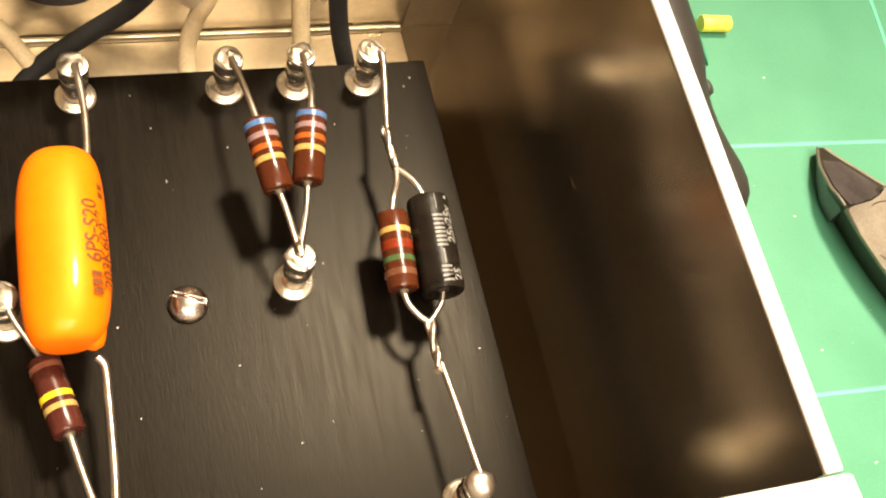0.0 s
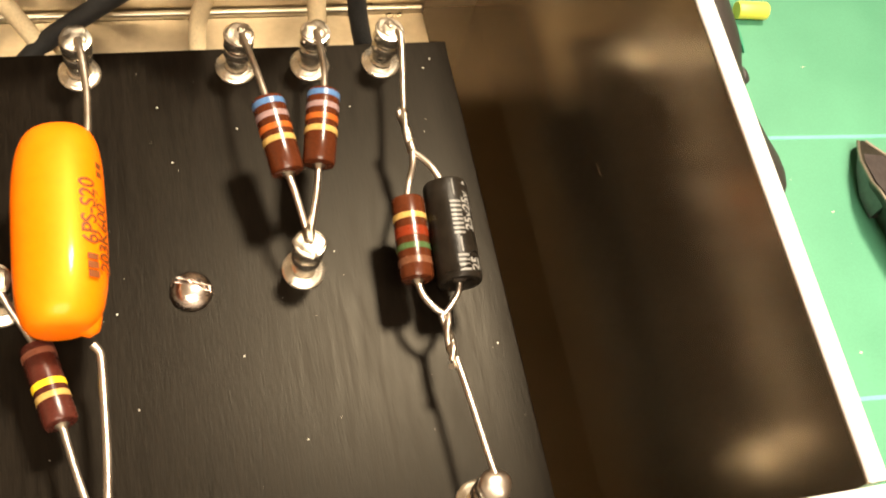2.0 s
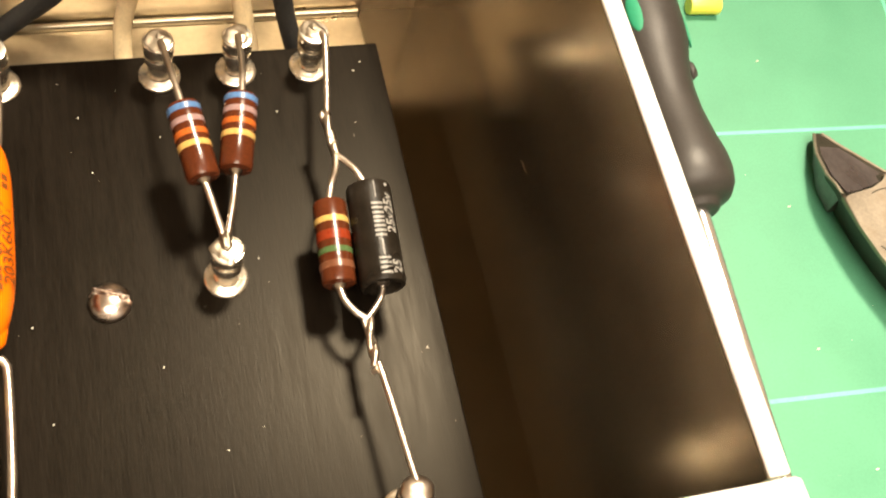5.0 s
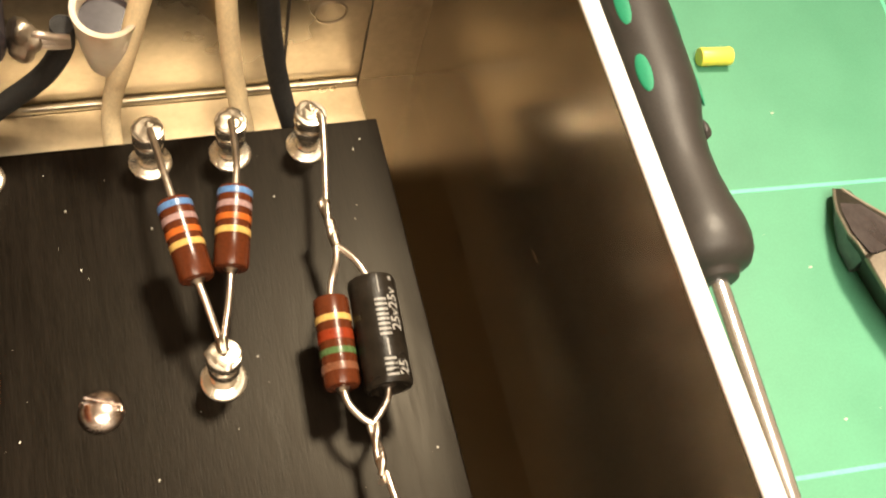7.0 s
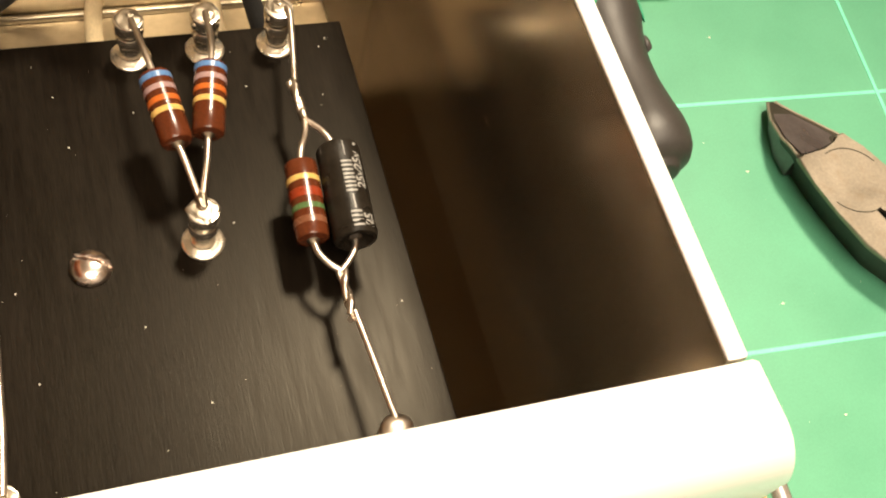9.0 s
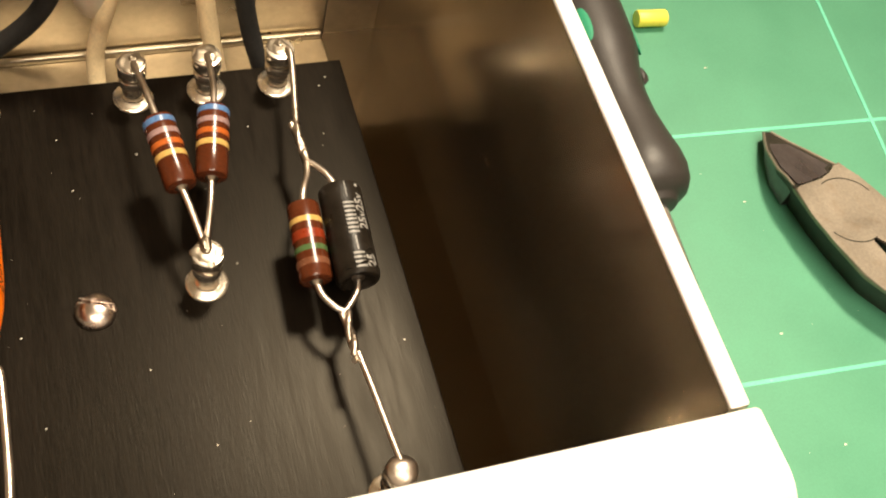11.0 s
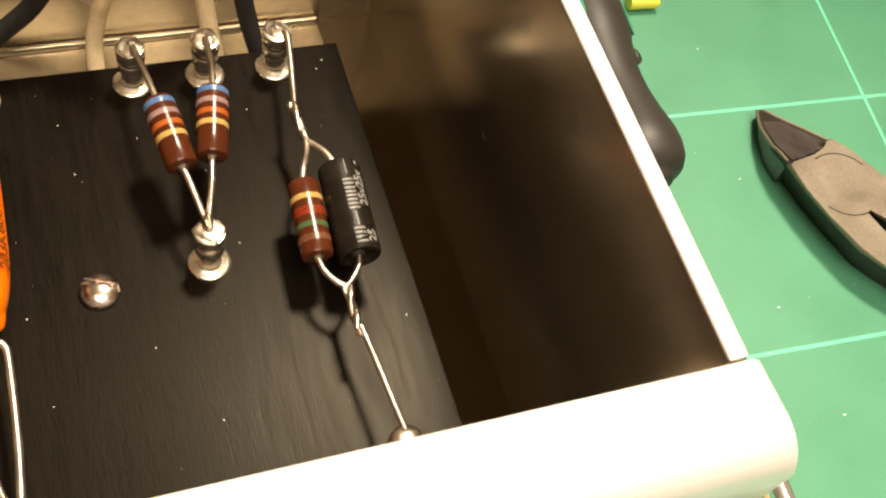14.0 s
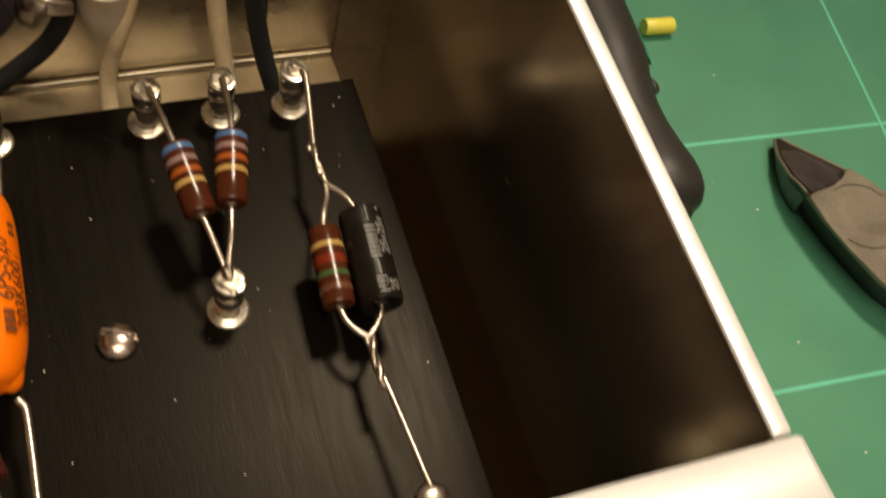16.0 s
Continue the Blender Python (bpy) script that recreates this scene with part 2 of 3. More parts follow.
def prism(outline, z0, z1, bevel=0.0, segments=2, undercut=(0, 0)):
    """An upright slab with the given outline; z1 may be a function of (x, y)."""
    bm = bmesh.new()
    top = z1 if callable(z1) else (lambda x, y: z1)
    a = [bm.verts.new((x + undercut[0], y + undercut[1], z0)) for x, y in outline]
    b = [bm.verts.new((x, y, top(x, y))) for x, y in outline]
    n = len(a)
    bm.faces.new(a)
    lid = bm.faces.new(b)
    for i in range(n):
        bm.faces.new((a[i], a[(i + 1) % n], b[(i + 1) % n], b[i]))
    if bevel:
        bmesh.ops.bevel(bm, geom=list(lid.edges), offset=bevel, segments=segments, profile=0.5, affect="EDGES")
    return bm


def blob(at, r, scale=(1, 1, 1), rough=0.25, seed=0, bm=None, level=2):
    bm = bm or bmesh.new()
    vs = bmesh.ops.create_icosphere(bm, subdivisions=level, radius=r)["verts"]
    for v in vs:
        n = 1 + rough * noise.noise(v.co / r * 1.3 + Vector((seed * 7.1, seed * 3.3, 0)))
        v.co = Vector(at) + Vector((v.co.x * scale[0], v.co.y * scale[1], v.co.z * scale[2])) * n
    return bm


def lettering(text, size, bold=0.0):
    """Flat mesh points and faces of a text, centred, in centimetres."""
    cu = bpy.data.curves.new("lettering", "FONT")
    cu.offset = bold
    cu.body, cu.size, cu.align_x, cu.align_y = text, size, "CENTER", "CENTER"
    ob = new("lettering", cu)
    dg = bpy.context.evaluated_depsgraph_get()
    me = bpy.data.meshes.new_from_object(ob.evaluated_get(dg))
    pts = [v.co.copy() for v in me.vertices]
    faces = [tuple(p.vertices) for p in me.polygons]
    bpy.data.objects.remove(ob)
    bpy.data.meshes.remove(me)
    bpy.data.curves.remove(cu)
    return pts, faces


def rects(list_of_rects):
    """Flat bars (u0, v0, u1, v1), cut finely enough to be bent."""
    pts, faces = [], []
    for u0, v0, u1, v1 in list_of_rects:
        nu = max(1, int(abs(u1 - u0) / 0.04) + 1)
        nv = max(1, int(abs(v1 - v0) / 0.04) + 1)
        k = len(pts)
        for j in range(nv + 1):
            for i in range(nu + 1):
                pts.append(Vector((u0 + (u1 - u0) * i / nu, v0 + (v1 - v0) * j / nv, 0)))
        for j in range(nv):
            for i in range(nu):
                a = k + j * (nu + 1) + i
                faces.append((a, a + 1, a + nu + 2, a + nu + 1))
    return pts, faces


def wrapped(flat, fn):
    """Lays flat (u, v) points on a surface given by fn(u, v)."""
    pts, faces = flat
    bm = bmesh.new()
    vs = [bm.verts.new(fn(p.x, p.y)) for p in pts]
    for f in faces:
        try:
            bm.faces.new([vs[i] for i in f])
        except ValueError:
            pass
    return bm


# ---------------------------------------------------------------- desk, mat and room
desk = single("desk", box((-85, -60, -3.8), (75, 60, -0.3), 0.4), "desk", (0, 0, -3.8), "dark brown wooden desk top under the cutting mat", "desk")
for n in ("floor", "ceiling", "wall_north", "wall_south", "wall_east", "wall_west"):
    lo, hi = {"floor": ((-170, -170, -76), (170, 170, -74)), "ceiling": ((-170, -170, 200), (170, 170, 204)),
              "wall_north": ((-174, 170, -74), (174, 174, 200)), "wall_south": ((-174, -174, -74), (174, -170, 200)),
              "wall_east": ((170, -170, -74), (174, 170, 200)), "wall_west": ((-174, -170, -74), (-170, 170, 200))}[n]
    single(n, box(lo, hi), {"floor": "desk", "ceiling": "white"}.get(n, "plaster"), lo, "plain " + ("wooden floor" if n == "floor" else "beige plaster " + n.split("_")[0]) + " of the dim room", n.split("_")[0], kind="structure")
for sx in (-70, 70):
    for sy in (-55, 55):
        part("leg", box((sx - 3, sy - 3, -74), (sx + 3, sy + 3, -3.8), 0.2), "desk", desk)

cutting_mat = thing("cutting_mat", (11, 0, -0.3), "green vinyl cutting mat with pale grid lines", "cutting mat")
part("sheet", box((-60, -32, -0.3), (52, 34, 0.0), 0.08), "mat", cutting_mat)
TURN = radians(-2.8)
CROSS = Vector((15.52, -0.54, 0))
gx = Vector((math.cos(TURN), math.sin(TURN), 0))
gy = Vector((math.sin(radians(6)), math.cos(radians(6)), 0))
for k in range(-4, 6):
    for a, b, lo, hi in ((gx, gy, -72, 32), (gy, gx, -28, 30)):
        o = CROSS + b * ((4.82 if a is gx else 9.64) * k)
        w = 0.036
        bm = bmesh.new()
        q = [o + a * lo - b * w, o + a * hi - b * w, o + a * hi + b * w, o + a * lo + b * w]
        z0, z1 = -0.02, (0.006 if a is gx else 0.009)
        lower = [bm.verts.new((p.x, p.y, z0)) for p in q]
        upper = [bm.verts.new((p.x, p.y, z1)) for p in q]
        bm.faces.new(lower), bm.faces.new(upper)
        for i in range(4):
            bm.faces.new((lower[i], lower[(i + 1) % 4], upper[(i + 1) % 4], upper[i]))
        part("grid_line", bm, "mat_line", cutting_mat)

# ---------------------------------------------------------------- chassis
FLOOR, RIM, BACK = 1.30, 6.78, 3.95
BOARD = 2.28
chassis = thing("amplifier_chassis", (0, -3, 0), "open folded aluminium amplifier chassis lying on the mat", "chassis")
# floor strip beside the board is darkened by colour, as if in shadow
part("floor_plate", box((-38, -7.5, 1.05), (6.032, 1.95, FLOOR)), "floor_shaded", chassis, "polished inner floor with shade in its colour")
# wall colour holds the inner shade, the separate top edge holds the glare
side_wall = part("side_wall", box((6.03, -7.42, 0.0), (6.225, 3.2, RIM - 0.06), 0.0, 3), "alu_shaded", chassis, "bare aluminium side wall, shade in its inner colour, with a bright top edge")
part("top_edge", box((6.03, -7.42, RIM - 0.058), (6.227, 3.2, RIM), 0.03, 3), "alu_lit", side_wall, "bare top edge with lamp glare in its colour")
part("side_wall", box((-38.25, -7.9, 0.0), (-38.0, 3.2, RIM), 0.035, 3), "alu_shaded", chassis)


def front_profile():
    """Cross section (y, z) of the front wall with its flange rolled outwards and down."""
    top, t = RIM, 0.20
    out = [(-7.45, 0.0), (-7.45, top - 0.03), (-7.48, top)]
    r, cy, cz = 0.42, -8.02, top - 0.42
    for i in range(13):
        a = radians(90 + 90 * i / 12)
        out.append((cy + r * math.cos(a), cz + r * math.sin(a)))
    out += [(cy - r, top - 1.02), (cy - r + 0.03, top - 1.05), (cy - r + t, top - 1.05)]
    r -= t
    for i in range(13):
        a = radians(180 - 90 * i / 12)
        out.append((cy + r * math.cos(a), cz + r * math.sin(a)))
    out += [(-7.45 - t, top - t), (-7.45 - t, 0.0)]
    return out


bm = bmesh.new()
prof = front_profile()
ends = []
for x in (-38.3, 6.31):
    ends.append([bm.verts.new((x, y, z)) for y, z in prof])
for i in range(len(prof)):
    j = (i + 1) % len(prof)
    bm.faces.new((ends[0][i], ends[0][j], ends[1][j], ends[1][i]))
caps = [bm.faces.new(ends[0]), bm.faces.new(ends[1])]
bmesh.ops.bevel(bm, geom=list(caps[1].edges), offset=0.05, segments=2, profile=0.5, affect="EDGES")
part("front_flange", bm, "alu_lit", chassis, "rolled bare aluminium front flange with lamp glare in its colour", sharp=50)
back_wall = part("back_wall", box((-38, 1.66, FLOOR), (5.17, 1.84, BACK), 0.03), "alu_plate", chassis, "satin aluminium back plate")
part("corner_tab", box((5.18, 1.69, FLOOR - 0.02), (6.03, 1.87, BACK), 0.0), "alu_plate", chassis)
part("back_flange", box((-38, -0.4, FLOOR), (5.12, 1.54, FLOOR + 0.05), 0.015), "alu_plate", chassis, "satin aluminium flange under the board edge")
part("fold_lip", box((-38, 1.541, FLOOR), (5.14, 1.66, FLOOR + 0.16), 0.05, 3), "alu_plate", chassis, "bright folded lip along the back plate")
part("seam", box((4.00, 1.63, 1.95), (4.035, 1.67, BACK - 0.05), 0.008), "groove", back_wall)
bm = bmesh.new()
for i in range(40):
    a0, a1 = 2 * math.pi * i / 40, 2 * math.pi * (i + 1) / 40
    q = [(4.59 + r * math.cos(a), 1.652 - d, 2.92 + r * math.sin(a)) for a in (a0, a1) for r, d in ((0.20, 0.0), (0.215, 0.014), (0.24, 0.0))]
    v = [bm.verts.new(p) for p in q]
    bm.faces.new((v[0], v[1], v[4], v[3])), bm.faces.new((v[1], v[2], v[5], v[4]))
bmesh.ops.remove_doubles(bm, verts=bm.verts[:], dist=1e-4)
part("knockout_ring", bm, "alu_plate", back_wall)
part("scratch", tube([(6.029, -2.61, 3.72), (6.028, -2.68, 3.76), (6.028, -2.75, 3.75), (6.029, -2.83, 3.79)], 0.005, 6, 4), "screw", side_wall, "short bright scratch")

# ---------------------------------------------------------------- turret board
board = thing("turret_board", (0, -3, 1.98), "matt black fibre turret board with fine grain, standing on spacers", "circuit board")
part("sheet", box((-30.0, -6.85, 1.98), (5.02, 0.33, BOARD), 0.02, 2), "board", board)
for x, y in ((1.08, -3.20), (-8.0, -3.20)):
    part("spacer", lathe([(0.3, FLOOR), (0.3, 1.98)], (x, y, 0), seg=20), "rubber", board)

# pan head screw
screw = thing("pan_head_screw", (1.08, -3.20, BOARD), "plated slotted dome head screw in the board", "screw")
bm = bmesh.new()
R = 0.255
SLOT = radians(-22)
prof = [(R * math.cos(radians(a)), 0.15 * math.sin(radians(a)) + 0.02) for a in range(0, 90, 9)] + [(0, 0.17)]
lathe([(R * 0.98, 0.0)] + prof, (1.08, -3.20, BOARD), seg=40, bm=bm)
for v in bm.verts:
    d = v.co - Vector((1.08, -3.20, 0))
    across = d.x * math.sin(SLOT) - d.y * math.cos(SLOT)
    if abs(across + 0.05) < 0.03 and v.co.z > BOARD + 0.04:
        v.co.z -= 0.06
dome = part("head", bm, "screw", screw)
c, s = math.cos(SLOT), math.sin(SLOT)
for side in (-1, 1):
    bm = bmesh.new()
    box((-0.215, -0.008, 0), (0.215, 0.008, 0.026), 0.006, bm=bm)
    bmesh.ops.transform(bm, matrix=Matrix.Translation((1.08 - (0.05 + side * 0.032) * s, -3.20 + (0.05 + side * 0.032) * c, BOARD + 0.118)) @ Matrix.Rotation(SLOT, 4, "Z"), verts=bm.verts[:])
    part("slot_edge", bm, "screw", dome)

# ---------------------------------------------------------------- turrets
FOOT = [(0.0, 0.0), (0.260, 0.0), (0.270, 0.010), (0.270, 0.030), (0.262, 0.040), (0.228, 0.050), (0.185, 0.062), (0.160, 0.076), (0.0, 0.080)]
STEM = [(0.166, 0.068), (0.154, 0.085), (0.149, 0.12), (0.147, 0.30), (0.13, 0.31)]
RING = [(0.13, 0.340), (0.172, 0.348), (0.182, 0.360), (0.182, 0.492), (0.174, 0.504), (0.13, 0.508)]
TOP = [(0.130, 0.560), (0.190, 0.568), (0.199, 0.580), (0.199, 0.752), (0.190, 0.768), (0.165, 0.774), (0.0, 0.768)]


def turret(at, solder_seed, lean=(0, 0)):
    x, y = at
    ob = thing("turret_terminal", (x, y, BOARD), "shiny tinned turret terminal with soldered top on the board", "turret terminal", "turret terminals on the board")
    ax = (lean[0], lean[1], 1)
    base = (x, y, BOARD)
    part("foot", lathe(FOOT, base, ax, 36), "tin_satin", ob)
    part("stem", lathe(STEM, base, ax, 36), "tin", ob)
    # dark rings here and below the head paint the shade under each rim
    part("lower_groove_shade", lathe([(0.138, 0.295), (0.138, 0.350)], base, ax, 28), "groove", ob)
    part("collar", lathe(RING, base, ax, 36), "tin", ob)
    part("upper_groove_shade", lathe([(0.138, 0.495), (0.138, 0.575)], base, ax, 28), "groove", ob)
    head = part("head", lathe(TOP, base, ax, 36), "tin", ob)
    bm = bmesh.new()
    d = Vector(ax).normalized()
    rnd = random.Random(solder_seed)
    blob(Vector(base) + d * 0.768, 0.176, (1, 1, 0.17), 0.35, solder_seed, bm, 4)
    for v in bm.verts:
        v.co += d * 0.010 * noise.noise(v.co * 7.0)
    a = rnd.uniform(0, 6.28)
    blob(Vector(base) + d * 0.79 + Vector((math.cos(a) * 0.06, math.sin(a) * 0.06, 0)), 0.05, (1.2, 1.2, 0.5), 0.4, solder_seed + 1, bm, 3)
    part("solder_joint", bm, "solder", head, "lumpy bright solder")
    return ob


POSTS = {"A": (0.0, 0.0), "B": (2.0, 0.0), "C": (3.0, 0.0), "D": (4.0, 0.0), "M": (2.46, -3.05), "E": (4.05, -6.23), "F": (-0.10, -6.15), "G": (-1.06, -3.15)}
for i, (k, p) in enumerate(POSTS.items()):
    post = turret(p, i)
    if k == "M":
        part("solder_joint", blob((2.462, -2.93, 3.13), 0.085, (0.75, 1.5, 0.7), 0.4, 8, level=3), "solder", post, "bright solder over two joined leads")
    if k == "E":
        part("solder_ball", blob((p[0] + 0.01, p[1] + 0.02, 3.06), 0.19, (1, 1, 0.62), 0.12, 5, level=3), "lead", post, "rounded dull solder ball")

# ---------------------------------------------------------------- resistors


def resistor(p0, p1, radius, bands, leads, body="resistor", label="", lead_label=""):
    p0, p1 = Vector(p0), Vector(p1)
    L = (p1 - p0).length
    d = (p1 - p0).normalized()
    ob = thing("carbon_resistor", tuple((p0 + p1) / 2 - Vector((0, 0, radius))), label, "resistor", "resistors on the board")
    r = radius
    prof = [(0, 0), (r * 0.80, 0), (r * 0.93, 0.012), (r, 0.045), (r * 1.0, L * 0.3), (r * 0.99, L * 0.5), (r * 1.0, L * 0.7), (r, L - 0.045), (r * 0.93, L - 0.012), (r * 0.80, L), (0, L)]
    case = part("body", lathe(prof, p0, d, 40), body, ob)
    for name, f, w in bands:
        a, b = f * L - w * 0.43, f * L + w * 0.43
        q = r * 1.012
        part("colour_band", lathe([(r * 0.97, a - 0.004), (q, a), (q * 1.004, (a + b) / 2), (q, b), (r * 0.97, b + 0.004)], p0, d, 40, wobble=0.006), "band_" + name, case, name + " painted band")
    for pts in leads:
        part("lead", tube(pts, 0.042, 12), "lead", ob)
    for e, s in ((p0, -1), (p1, 1)):
        part("meniscus", lathe([(0.085, 0), (0.06, 0.02), (0.044, 0.05)], e, d * s, 16), "solder", ob)
    return ob


B4 = (("blue", 0.095, 0.088), ("grey", 0.265, 0.085), ("orange", 0.43, 0.085), ("gold", 0.585, 0.085))
resistor((2.155, -1.27, 3.45), (2.29, -2.24, 3.32), 0.20, B4,
         [[(2.03, -0.04, 3.08), (2.05, -0.25, 3.17), (2.10, -0.82, 3.38), (2.155, -1.28, 3.45)], [(2.29, -2.24, 3.32), (2.35, -2.52, 3.27), (2.43, -2.90, 3.12)]],
         label="reddish brown carbon resistor with blue, grey, orange and gold bands")
resistor((2.865, -1.20, 3.45), (2.668, -2.16, 3.32), 0.20, (("blue", 0.085, 0.088), ("grey", 0.25, 0.085), ("orange", 0.41, 0.085), ("gold", 0.57, 0.085)),
         [[(3.0, -0.02, 3.08), (2.99, -0.25, 3.17), (2.94, -0.8, 3.38), (2.865, -1.21, 3.45)], [(2.668, -2.16, 3.32), (2.59, -2.52, 3.27), (2.48, -2.90, 3.12)]],
         label="reddish brown carbon resistor with blue, grey, orange and gold bands")
J, J2, J3, S1 = Vector((3.945, -1.90, 3.04)), Vector((3.93, -4.10, 2.98)), Vector((3.925, -4.69, 2.96)), Vector((3.93, -1.36, 3.06))
resistor((3.735, -2.58, 3.08), (3.677, -3.645, 3.00), 0.205, (("gold", 0.26, 0.085), ("red", 0.45, 0.14), ("green", 0.63, 0.085), ("pink", 0.80, 0.10)),
         [[J, (3.90, -2.12, 3.06), (3.79, -2.38, 3.12), (3.735, -2.58, 3.08)], [(3.677, -3.645, 3.00), (3.71, -3.84, 3.0), (3.82, -4.02, 3.0), J2]],
         label="reddish brown carbon resistor with gold, green and pale bands")
resistor((-0.67, -3.92, 2.86), (-0.45, -4.86, 2.92), 0.185, (("brown", 0.14, 0.08), ("yellow", 0.53, 0.085), ("gold", 0.68, 0.08)),
         [[(-1.03, -3.2, 3.05), (-0.92, -3.45, 2.95), (-0.77, -3.72, 2.86), (-0.67, -3.92, 2.86)], [(-0.45, -4.86, 2.92), (-0.36, -5.3, 2.96), (-0.24, -5.8, 3.02), (-0.13, -6.12, 3.07)]],
         body="resistor_dark", label="dark brown carbon resistor with yellow and gold bands")

# ---------------------------------------------------------------- black axial capacitor
c0, c1 = Vector((4.245, -2.42, 3.08)), Vector((4.185, -3.76, 3.03))
CL, CR = (c1 - c0).length, 0.278
cd = (c1 - c0).normalized()
axial = thing("axial_capacitor", tuple((c0 + c1) / 2 - Vector((0, 0, CR))), "black sleeved axial electrolytic capacitor with white print", "capacitor")
prof = [(0, 0.05), (CR * 0.55, 0.05), (CR * 0.66, 0.02), (CR * 0.80, 0.0), (CR * 0.95, 0.015), (CR, 0.06), (CR, 0.18), (CR * 0.985, 0.24), (CR, 0.30), (CR, CL * 0.5), (CR, CL - 0.30), (CR * 0.985, CL - 0.24), (CR, CL - 0.16), (CR * 1.01, CL - 0.06), (CR * 0.95, CL - 0.01), (CR * 0.78, CL), (CR * 0.64, CL - 0.03), (CR * 0.5, CL - 0.06), (0, CL - 0.06)]
sleeve = part("sleeve", lathe(prof, c0, cd, 48, wobble=0.012), "sleeve", axial)
part("end_seal", lathe([(0.10, 0), (0.08, 0.03), (0.05, 0.05)], c1 - cd * 0.07, cd, 16), "groove", axial)
part("end_rim", tube([c1 - cd * 0.012 + Vector((math.cos(a), 0.0, math.sin(a))) * CR * 0.86 for a in [math.pi * (0.02 + 0.98 * i / 14) for i in range(15)]], 0.016, 8, 3), "sleeve", sleeve, "shrunk end of the sleeve")
cxv = Vector((1, 0, 0)) - cd * cd.x
cxv.normalize()
czv = cxv.cross(cd).normalized()
if czv.z < 0:
    czv = -czv


def on_capacitor(angle):
    """u runs along the body away from the viewer, v down its right flank."""
    def fn(u, v):
        a = angle - v / CR
        q = CR * 1.022
        return (c0 + c1) / 2 - cd * u + (cxv * math.sin(a) + czv * math.cos(a)) * q
    return fn


for u, v0, v1 in ((-0.44, -0.20, -0.04), (-0.36, -0.24, -0.10), (-0.56, -0.16, 0.05), (-0.61, 0.10, 0.26), (-0.58, -0.30, -0.20)):
    part("sleeve_fold", tube([on_capacitor(0)(u + 0.03 * math.sin(4 * w), v0 + (v1 - v0) * w) for w in [i / 5 for i in range(6)]], 0.012, 8, 4, taper=lambda t: 0.3 + 0.7 * math.sin(math.pi * min(0.97, max(0.03, t)))), "sleeve", sleeve)

# brand mark as plain bars of its size
bars = [(-0.36, -0.010, -0.16, 0.010), (0.40, -0.006, 0.62, 0.006)]
for k in (-0.60, -0.475, -0.12, 0.0, 0.115, 0.24):
    bars += [(k, -0.070, k + 0.03, 0.070), (k + 0.060, -0.070, k + 0.090, 0.070)]
part("print_mark", wrapped(rects(bars), on_capacitor(radians(4))), "print_grey", sleeve, "pale grey printed bars")
part("rating", wrapped(lettering("25v25v", 0.185, 0.003), lambda u, v: on_capacitor(radians(37))(u + 0.20, v)), "print_white", sleeve, "white rating print")
part("rating", wrapped(lettering("25", 0.185, 0.003), lambda u, v: on_capacitor(radians(37))(u - 0.50, v)), "print_white", sleeve, "white rating print")
part("rating_dot", wrapped(rects([(0.56, -0.02, 0.60, 0.02)]), on_capacitor(radians(37))), "print_white", sleeve)
part("lead", tube([J, (4.02, -1.98, 3.06), (4.13, -2.15, 3.09), (4.20, -2.33, 3.09), c0 + cd * 0.06], 0.042), "lead", axial)
part("lead", tube([c1 - cd * 0.06, (4.14, -3.86, 3.0), (4.03, -4.00, 2.98), J2], 0.040), "lead", axial)

# twisted and soldered joints of the two bodies
def twist(a, b, turns, r, seed):
    a, b = Vector(a), Vector(b)
    x, y, d = basis(b - a)
    L = (b - a).length
    bms = []
    for ph in (0, math.pi):
        pts = []
        n = 26
        for i in range(n + 1):
            t = i / n
            w = 2 * math.pi * turns * t + ph
            k = r * (1 + 0.25 * math.sin(5 * t + seed))
            pts.append(a + d * L * t + x * math.cos(w) * k + y * math.sin(w) * k)
        bms.append(pts)
    return bms


joint = thing("twisted_lead", (3.93, -1.6, BOARD), "twisted and soldered wire running from turret to component", "wire", "twisted wires")
part("wire", tube([(4.09, -0.05, 3.10), (4.11, -0.16, 3.11), (4.06, -0.55, 3.08), (3.99, -1.0, 3.06), S1], 0.044, taper=lambda t: 1 - 0.1 * t), "lead", joint)
for pts in twist(S1 + Vector((-0.03, 0.06, 0.02)), J, 0.7, 0.026, 1):
    part("strand", tube(pts, 0.041, 10, 2, taper=lambda t: 1 + 0.22 * noise.noise(Vector((t * 6, 5, 0)))), "lead", joint)
bm = tube([S1 + Vector((-0.05, 0.10, 0.02)), S1.lerp(J, 0.25) + Vector((-0.02, 0, 0.01)), S1.lerp(J, 0.6), J], 0.055, 12, 8, taper=lambda t: (0.35 + 0.75 * math.sin(min(1.0, t * 2.2) * 1.57)) * (1 + 0.3 * noise.noise(Vector((t * 9, 1, 3)))))
part("solder", bm, "solder", joint)
joint = thing("twisted_lead", (3.93, -4.6, BOARD), "twisted wire running from the component pair to the turret", "wire", "twisted wires")
for pts in twist(J2, J3, 0.9, 0.032, 2):
    part("strand", tube(pts, 0.042, 10, 2, taper=lambda t: 1 + 0.22 * noise.noise(Vector((t * 6, 2, 0)))), "lead", joint)
bm = bmesh.new()
for k in range(4):
    blob(J2.lerp(J3, 0.15 + 0.2 * k) + Vector((0.012 * (-1) ** k, 0, -0.004)), 0.046, (1, 2.2, 1), 0.5, 40 + k, bm)
part("solder", bm, "solder", joint)
